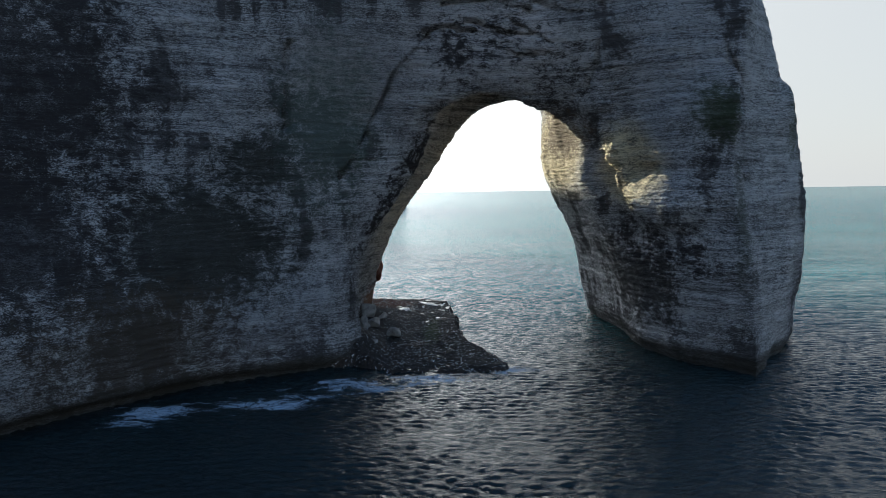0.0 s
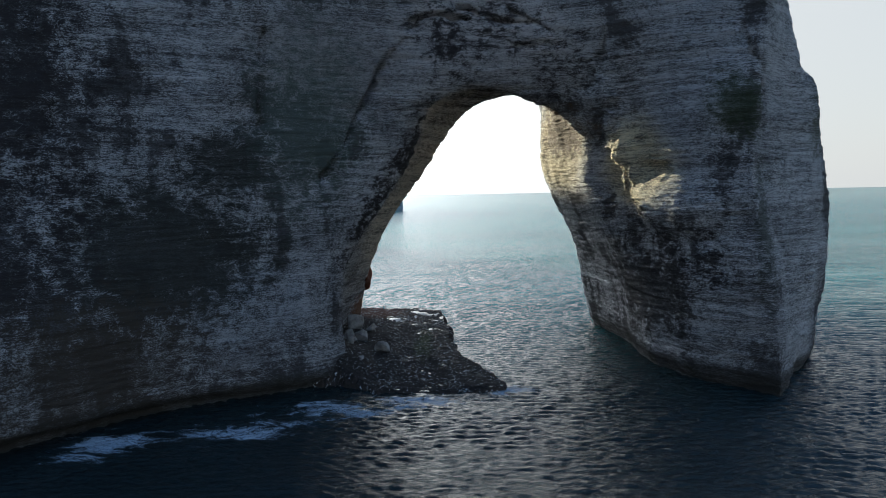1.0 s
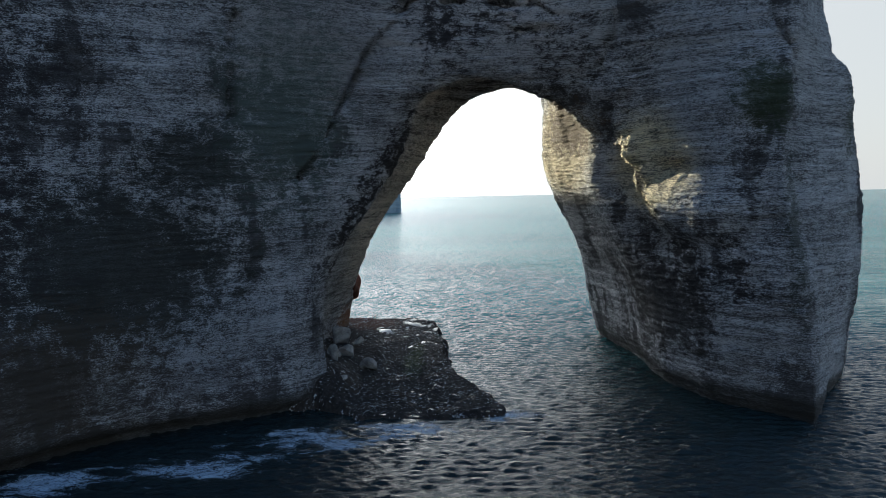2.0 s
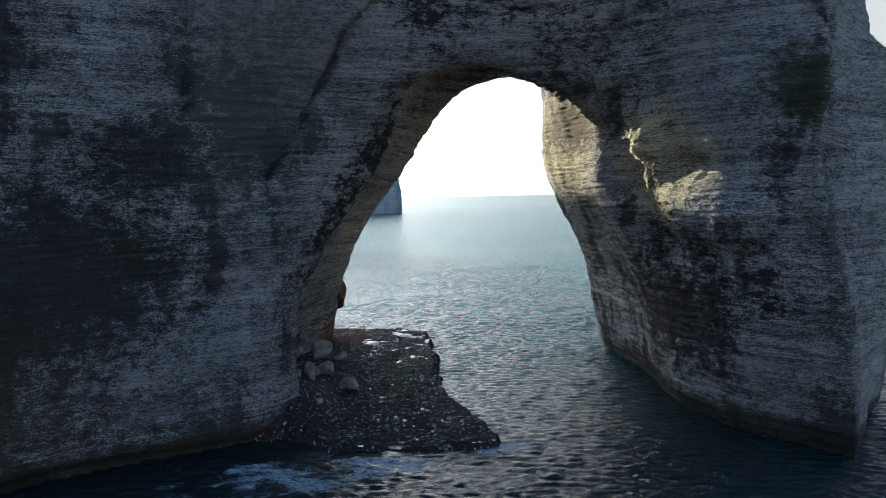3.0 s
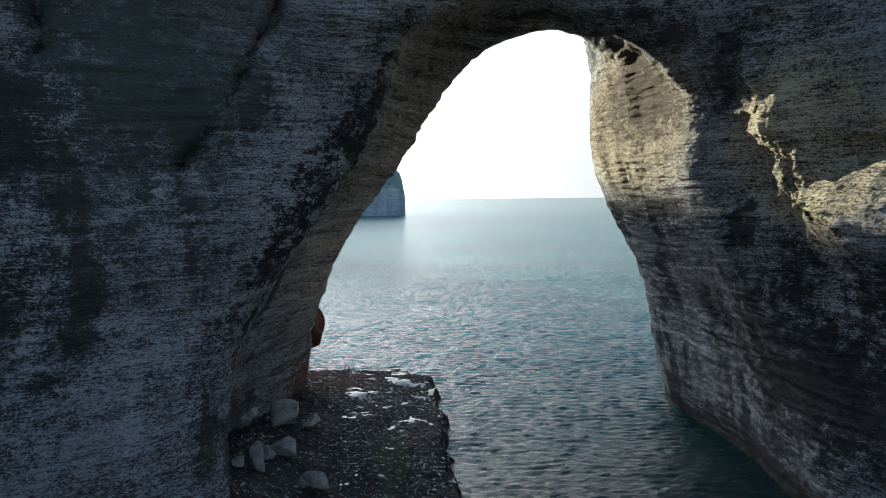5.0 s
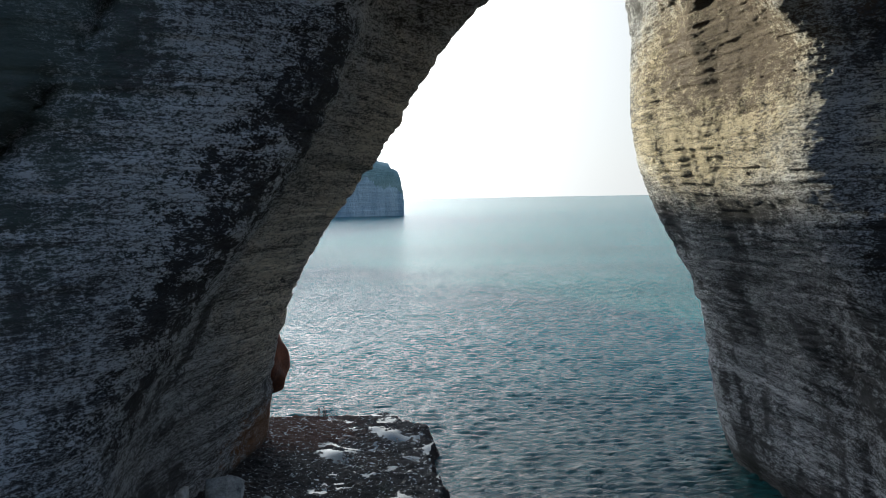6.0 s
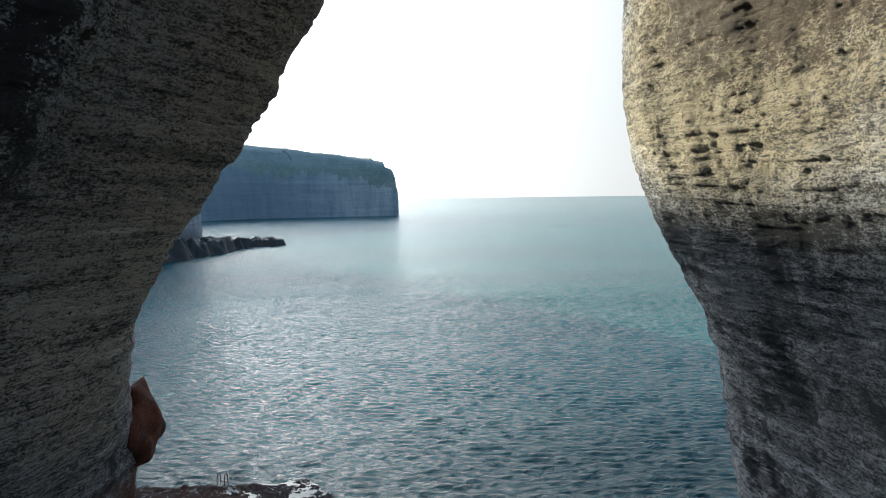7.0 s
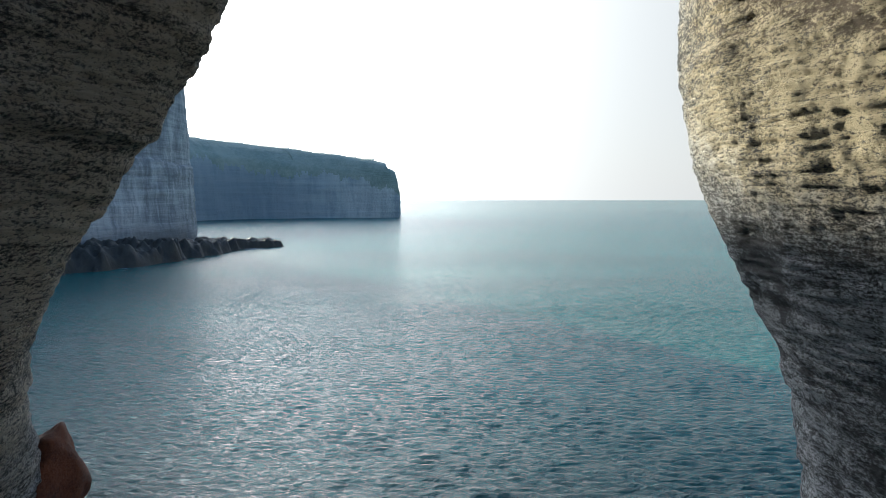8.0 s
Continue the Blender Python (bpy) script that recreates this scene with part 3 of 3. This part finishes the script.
# ---- wave-cut platform ----
EDGE = [(-24, 172), (-18, 173.5), (-10.5, 175), (-2.5, 177), (3.4, 170), (5.2, 154), (5.4, 139), (7, 128), (9.4, 121.7),
        (11.5, 116), (13.2, 111.5), (12, 109), (8, 107.8), (-2, 107.3), (-9, 108), (-15, 113), (-24, 113), (-30, 125), (-30, 160)]


def inside_depth(x, y, edge):
    """Distance to the polygon's edge, positive inside."""
    best, odd = np.full(x.shape, 1e9), np.zeros(x.shape, bool)
    for (x0, y0), (x1, y1) in zip(edge, edge[1:] + edge[:1]):
        dx, dy = x1 - x0, y1 - y0
        u = np.clip(((x - x0) * dx + (y - y0) * dy) / (dx * dx + dy * dy), 0, 1)
        best = np.minimum(best, np.hypot(x - x0 - u * dx, y - y0 - u * dy))
        if dy:
            odd ^= ((y0 > y) != (y1 > y)) & (x < x0 + (y - y0) * dx / dy)
    return np.where(odd, best, -best)


def ledge_base(x, y):
    """The ledge's top without its small relief, and the share of its inside."""
    p = np.stack([x, y, x * 0], -1)
    d = inside_depth(x, y, EDGE) + 1.3 * value_noise(p * 0.5, 4, 0.6)
    rim = np.clip(d / 1.9, 0, 1)
    inland = np.clip((-9 - x) / 9, 0, 1) * np.clip((160 - y) / 20, 0.25, 1)
    seaward = np.clip((y - 106) / 22, 0.25, 1)
    top = 0.3 + 1.1 * seaward + 0.5 * np.clip((y - 158) / 10, 0, 1) + 2.2 * inland + 3.0 * np.exp(-(((x + 15.5) / 4.5) ** 2 + ((y - 121) / 6) ** 2))
    return top, rim * rim * (3 - 2 * rim)


def ledge_relief(x, y):
    """The ledge's broad swells and its small lumps."""
    p = np.stack([x, y, x * 0], -1)
    runnel = 0.6 * np.exp(-(((x + 2.0 + 2 * np.sin(y * 0.09)) / 1.6) ** 2)) * np.clip((156 - y) / 8, 0, 1)
    lumps = 0.34 * value_noise(p * np.array([0.8, 1.0, 1]), 5, 0.7) + 0.22 * np.abs(value_noise(p * 1.8, 4, 0.65))
    return 0.3 * value_noise(p * 0.28, 2) - runnel, lumps


def platform_height(x, y):
    top, rim = ledge_base(x, y)
    return -1.6 + rim * (1.6 + top + sum(ledge_relief(x, y)))


px, py = np.meshgrid(np.arange(-31, 15, 0.15), np.arange(105, 180, 0.15), indexing="ij")
ledge_top = platform_height(px, py)
ledge_mesh = mesh_of("rock_ledge", np.stack([px, py, ledge_top], -1).reshape(-1, 3), grid_faces(*px.shape)[:, ::-1], [PLATFORM])
tagged(new("rock_ledge", ledge_mesh), "dark weed-covered wave-cut rock ledge at the arch's foot", "rock ledge")

# sheets of water left by the tide in the hollows, widest on the seaward half
wet = np.full(px.shape, -0.1) + 0.05 * np.clip((py - 148) / 12, 0, 1) - 0.5 * np.clip((-10.5 - px) / 3, 0, 1)
for wx, wy, rx, ry, turn, more in ((-2.0, 166.3, 3.6, 1.5, -42, 0.2), (-7.8, 161.8, 2.6, 1.8, -30, 0.13), (-6.0, 157.5, 4, 3, 0, 0.04), (0.6, 149, 2.0, 1.5, 20, 0.1), (5.5, 119, 4, 5, 0, 0.03)):
    cx_, sx_ = math.cos(radians(turn)), math.sin(radians(turn))
    u, w = (px - wx) * cx_ + (py - wy) * sx_, (py - wy) * cx_ - (px - wx) * sx_
    wet += more * np.exp(-((u / rx) ** 2 + (w / ry) ** 2))
base_top, base_rim = ledge_base(px, py)
water_top = base_top + ledge_relief(px, py)[0] + wet
shown = ((water_top > ledge_top) & (base_rim > 0.97)).reshape(-1)
pool_faces = grid_faces(*px.shape)[:, ::-1]
pool_faces = pool_faces[shown[pool_faces].any(1)]
pool_mesh = mesh_of("tide_pools", *compact(np.stack([px, py, water_top], -1).reshape(-1, 3), pool_faces), [POOL])
tagged(new("tide_pools", pool_mesh), "shallow tide pools in the ledge's hollows mirroring the pale sky", "tide pools", kind="stuff")



def tube(points, radius, sides=8):
    """A round bar bent along points."""
    path = spline(np.array(points, float), [6] * (len(points) - 1))
    along = np.gradient(path, axis=0)
    along /= np.linalg.norm(along, axis=1, keepdims=True)
    side = np.cross(along, np.array([0.93, 0.37, 0.1]))
    side /= np.linalg.norm(side, axis=1, keepdims=True)
    other = np.cross(along, side)
    turn = np.linspace(0, 2 * np.pi, sides, endpoint=False)
    ring = path[:, None] + radius * (side[:, None] * np.cos(turn)[:, None] + other[:, None] * np.sin(turn)[:, None])
    return ring.reshape(-1, 3), grid_faces(len(path), sides, wrap=True)


steel = Nodes("rusty_steel")
steel.bsdf.inputs["Metallic"].default_value = 0.7
STEEL = steel.done(steel.mix(steel.step(steel.noise(steel.pos, 6.0, 5), 0.4, 0.6), (0.08, 0.06, 0.05), (0.2, 0.13, 0.09)), 0.6)
ladder = tagged(new("ladder"), "rusty steel ladder with hooped rails over the ledge's edge", "ladder")
ladder.location = (-11.6, 174.8, 1.4)
for dx in (-0.36, 0.36):
    part("rail", mesh_of("rail", *tube([(dx, -0.5, -0.2), (dx, -0.5, 0.8), (dx, -0.1, 1.25), (dx, 0.45, 0.9), (dx, 0.6, 0.0), (dx, 0.65, -2.2)], 0.045), [STEEL]), ladder)
for k in range(5):
    part("rung", mesh_of("rung", *tube([(-0.36, 0.62, 0.1 - 0.35 * k), (0, 0.62, 0.1 - 0.35 * k), (0.36, 0.62, 0.1 - 0.35 * k)], 0.025), [STEEL]), ladder)

# boulders: place, size, turn
for k, (bx, by, w, d, h, turn, tip) in enumerate((
        (-8.0, 128.4, 1.5, 1.3, 1.6, 20, 0), (-9.6, 128.6, 0.9, 0.9, 1.2, 70, 10), (-12.8, 136.0, 1.6, 1.5, 1.9, 40, 25),
        (-14.4, 130.0, 1.2, 1.1, 1.5, 10, 5), (-15.4, 145.5, 3.0, 2.0, 1.7, 15, 8), (-12.2, 145.3, 1.4, 1.2, 1.0, 50, 0),
        (-19.5, 146.5, 2.2, 1.8, 1.5, 80, 0), (-16.2, 130.2, 0.8, 0.7, 0.7, 30, 0), (-15.6, 135.4, 0.9, 0.8, 0.8, 0, 0),
        (-14.3, 134.6, 0.9, 0.8, 0.9, 60, 0), (-20.2, 143, 1.5, 1.2, 1.2, 60, 0), (-11.4, 119.5, 0.7, 0.6, 0.5, 60, 0))):
    w, d, h = 1.22 * w, 1.22 * d, 1.15 * h
    bm = lump((w, d, h), 20 + k, 0.05, 9, 3, (0.3, 0.52))
    me = bpy.data.meshes.new("boulder")
    bm.to_mesh(me)
    bm.free()
    me.materials.append(BOULDER)
    stone = new("boulder", me)
    ground = float(platform_height(np.array([bx]), np.array([by]))[0])
    stone.matrix_world = pose(bx, by, ground + h * 0.55, tip, tip * 0.6, turn)
    tagged(stone, "pale grey chalk boulder fallen on the rock ledge", "boulder", "boulders on the ledge")


# ---- distant coast ----
def cliff(name, plan, profile, spans, scale, bays, tip, turf_from, label, chalk, inland=140.0):
    """A cliff along plan = (x, y, top) with the land on its left; profile = (inward metres, share of the height)."""
    base = spline(np.array(plan, float), [spans] * (len(plan) - 1))
    base[:, :2] += (bays * value_noise(base * np.array([0.022, 0.022, 0]) + 3, 3))[:, None] * np.array([1.0, -0.4])
    base[:, 2] += 0.35 * bays * value_noise(base * np.array([0.02, 0.02, 0]) + 30, 4)
    way = np.gradient(base[:, :2], axis=0)
    way /= np.linalg.norm(way, axis=1, keepdims=True)
    left = np.stack([-way[:, 1], way[:, 0]], -1)
    steps = spline(np.array([(a_, b_, 0) for a_, b_ in profile], float), [16] * (len(profile) - 1))
    taper = np.clip(np.linalg.norm(base[:, :2] - np.array(tip), axis=1, keepdims=True) / 170, 0.1, 1)
    rows = []
    for a_, b_, _ in steps:
        rows.append(np.concatenate([base[:, :2] + left * a_ * taper, (base[:, 2:] + 4) * b_ - 4], 1))
    grid = np.array(rows).transpose(1, 0, 2)
    nn = normals_of(grid)
    if (nn[:, 5, :2] * left).sum() > 0:
        nn = -nn
    share = np.clip(steps[:, 1], 0, 1)
    grid = grid + nn * (bedding(grid, scale) * (1 - 0.7 * (share > 0.9)))[..., None]
    last = grid[:, -1:]
    back = np.concatenate([last[..., :2] + (left * taper)[:, None] * inland, last[..., 2:] + 4.0], -1)
    foot = np.concatenate([back[..., :2], back[..., 2:] * 0 - 4], -1)
    grid = np.concatenate([grid, last + (back - last) * 0.3, back, foot], 1)
    land = tagged(new(name), label, "headland")
    verts, faces = grid.reshape(-1, 3), grid_faces(*grid.shape[:2])
    rim = np.searchsorted(steps[:, 1], turf_from + (1 - turf_from) * value_noise(base * np.array([0.03, 0.03, 0]) + 7, 6, 0.75))
    i_, j_ = faces[:, 0] // grid.shape[1], faces[:, 0] % grid.shape[1]
    on_top = (j_ >= rim[i_]) & (j_ < grid.shape[1] - 2)
    bare, turf = faces[~on_top], faces[on_top]
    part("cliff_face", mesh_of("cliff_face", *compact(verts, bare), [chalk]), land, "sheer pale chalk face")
    part("turf", mesh_of("turf", *compact(verts, turf), [HAZE_TINTED_TURF]), land, "dull green clifftop turf")
    return land


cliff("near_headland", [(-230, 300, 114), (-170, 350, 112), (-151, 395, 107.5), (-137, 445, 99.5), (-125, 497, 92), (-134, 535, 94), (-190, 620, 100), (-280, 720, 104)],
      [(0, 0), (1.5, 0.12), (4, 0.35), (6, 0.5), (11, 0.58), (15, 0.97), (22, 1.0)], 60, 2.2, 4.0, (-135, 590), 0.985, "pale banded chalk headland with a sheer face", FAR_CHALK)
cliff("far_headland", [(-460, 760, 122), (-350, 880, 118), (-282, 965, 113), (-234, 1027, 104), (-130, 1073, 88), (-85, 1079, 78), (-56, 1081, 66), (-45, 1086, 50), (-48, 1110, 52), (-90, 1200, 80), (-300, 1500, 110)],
      [(0, 0), (3, 0.3), (7, 0.62), (22, 0.82), (50, 0.95), (85, 1.0)], 60, 2.2, 9.0, (-50, 1100), 0.66, "hazy chalk headland with a grassy sloping top", HAZE_TINTED_CHALK)


def reef(name, line, label):
    """Low dark rocks along a line of (x, y, half width, height)."""
    lo = np.min([(p[0] - p[2] - 3, p[1] - p[2] - 3) for p in line], 0)
    hi = np.max([(p[0] + p[2] + 3, p[1] + p[2] + 3) for p in line], 0)
    x, y = np.meshgrid(np.linspace(lo[0], hi[0], 130), np.linspace(lo[1], hi[1], 170), indexing="ij")
    p = np.stack([x, y, x * 0], -1)
    h = np.full(x.shape, -2.0)
    for (x0, y0, w0, h0), (x1, y1, w1, h1) in zip(line, line[1:]):
        dx, dy = x1 - x0, y1 - y0
        u = np.clip(((x - x0) * dx + (y - y0) * dy) / (dx * dx + dy * dy), 0, 1)
        d = np.hypot(x - x0 - u * dx, y - y0 - u * dy) / (w0 + (w1 - w0) * u) + 0.35 * value_noise(p * 0.15, 3)
        k = np.clip((1 - d) / 0.45, 0, 1)
        h = np.maximum(h, -2 + (2 + (h0 + (h1 - h0) * u) * (0.8 + 0.6 * value_noise(p * 0.2 + 9, 4))) * k * k * (3 - 2 * k))
    me = mesh_of(name, np.stack([x, y, h], -1).reshape(-1, 3), grid_faces(*x.shape)[:, ::-1], [REEF])
    return tagged(new(name, me), label, "reef")


reef("foot_reef", [(-152, 386, 20, 12), (-136, 415, 19, 11), (-124, 450, 17, 9), (-115, 488, 15, 7.5), (-114, 510, 12, 6)], "dark rocks heaped along the headland's foot")
reef("low_reef", [(-118, 514, 10, 7), (-106, 522, 9, 6.5), (-90, 534, 7, 5.5)], "low dark tongue of rock awash in the sea")
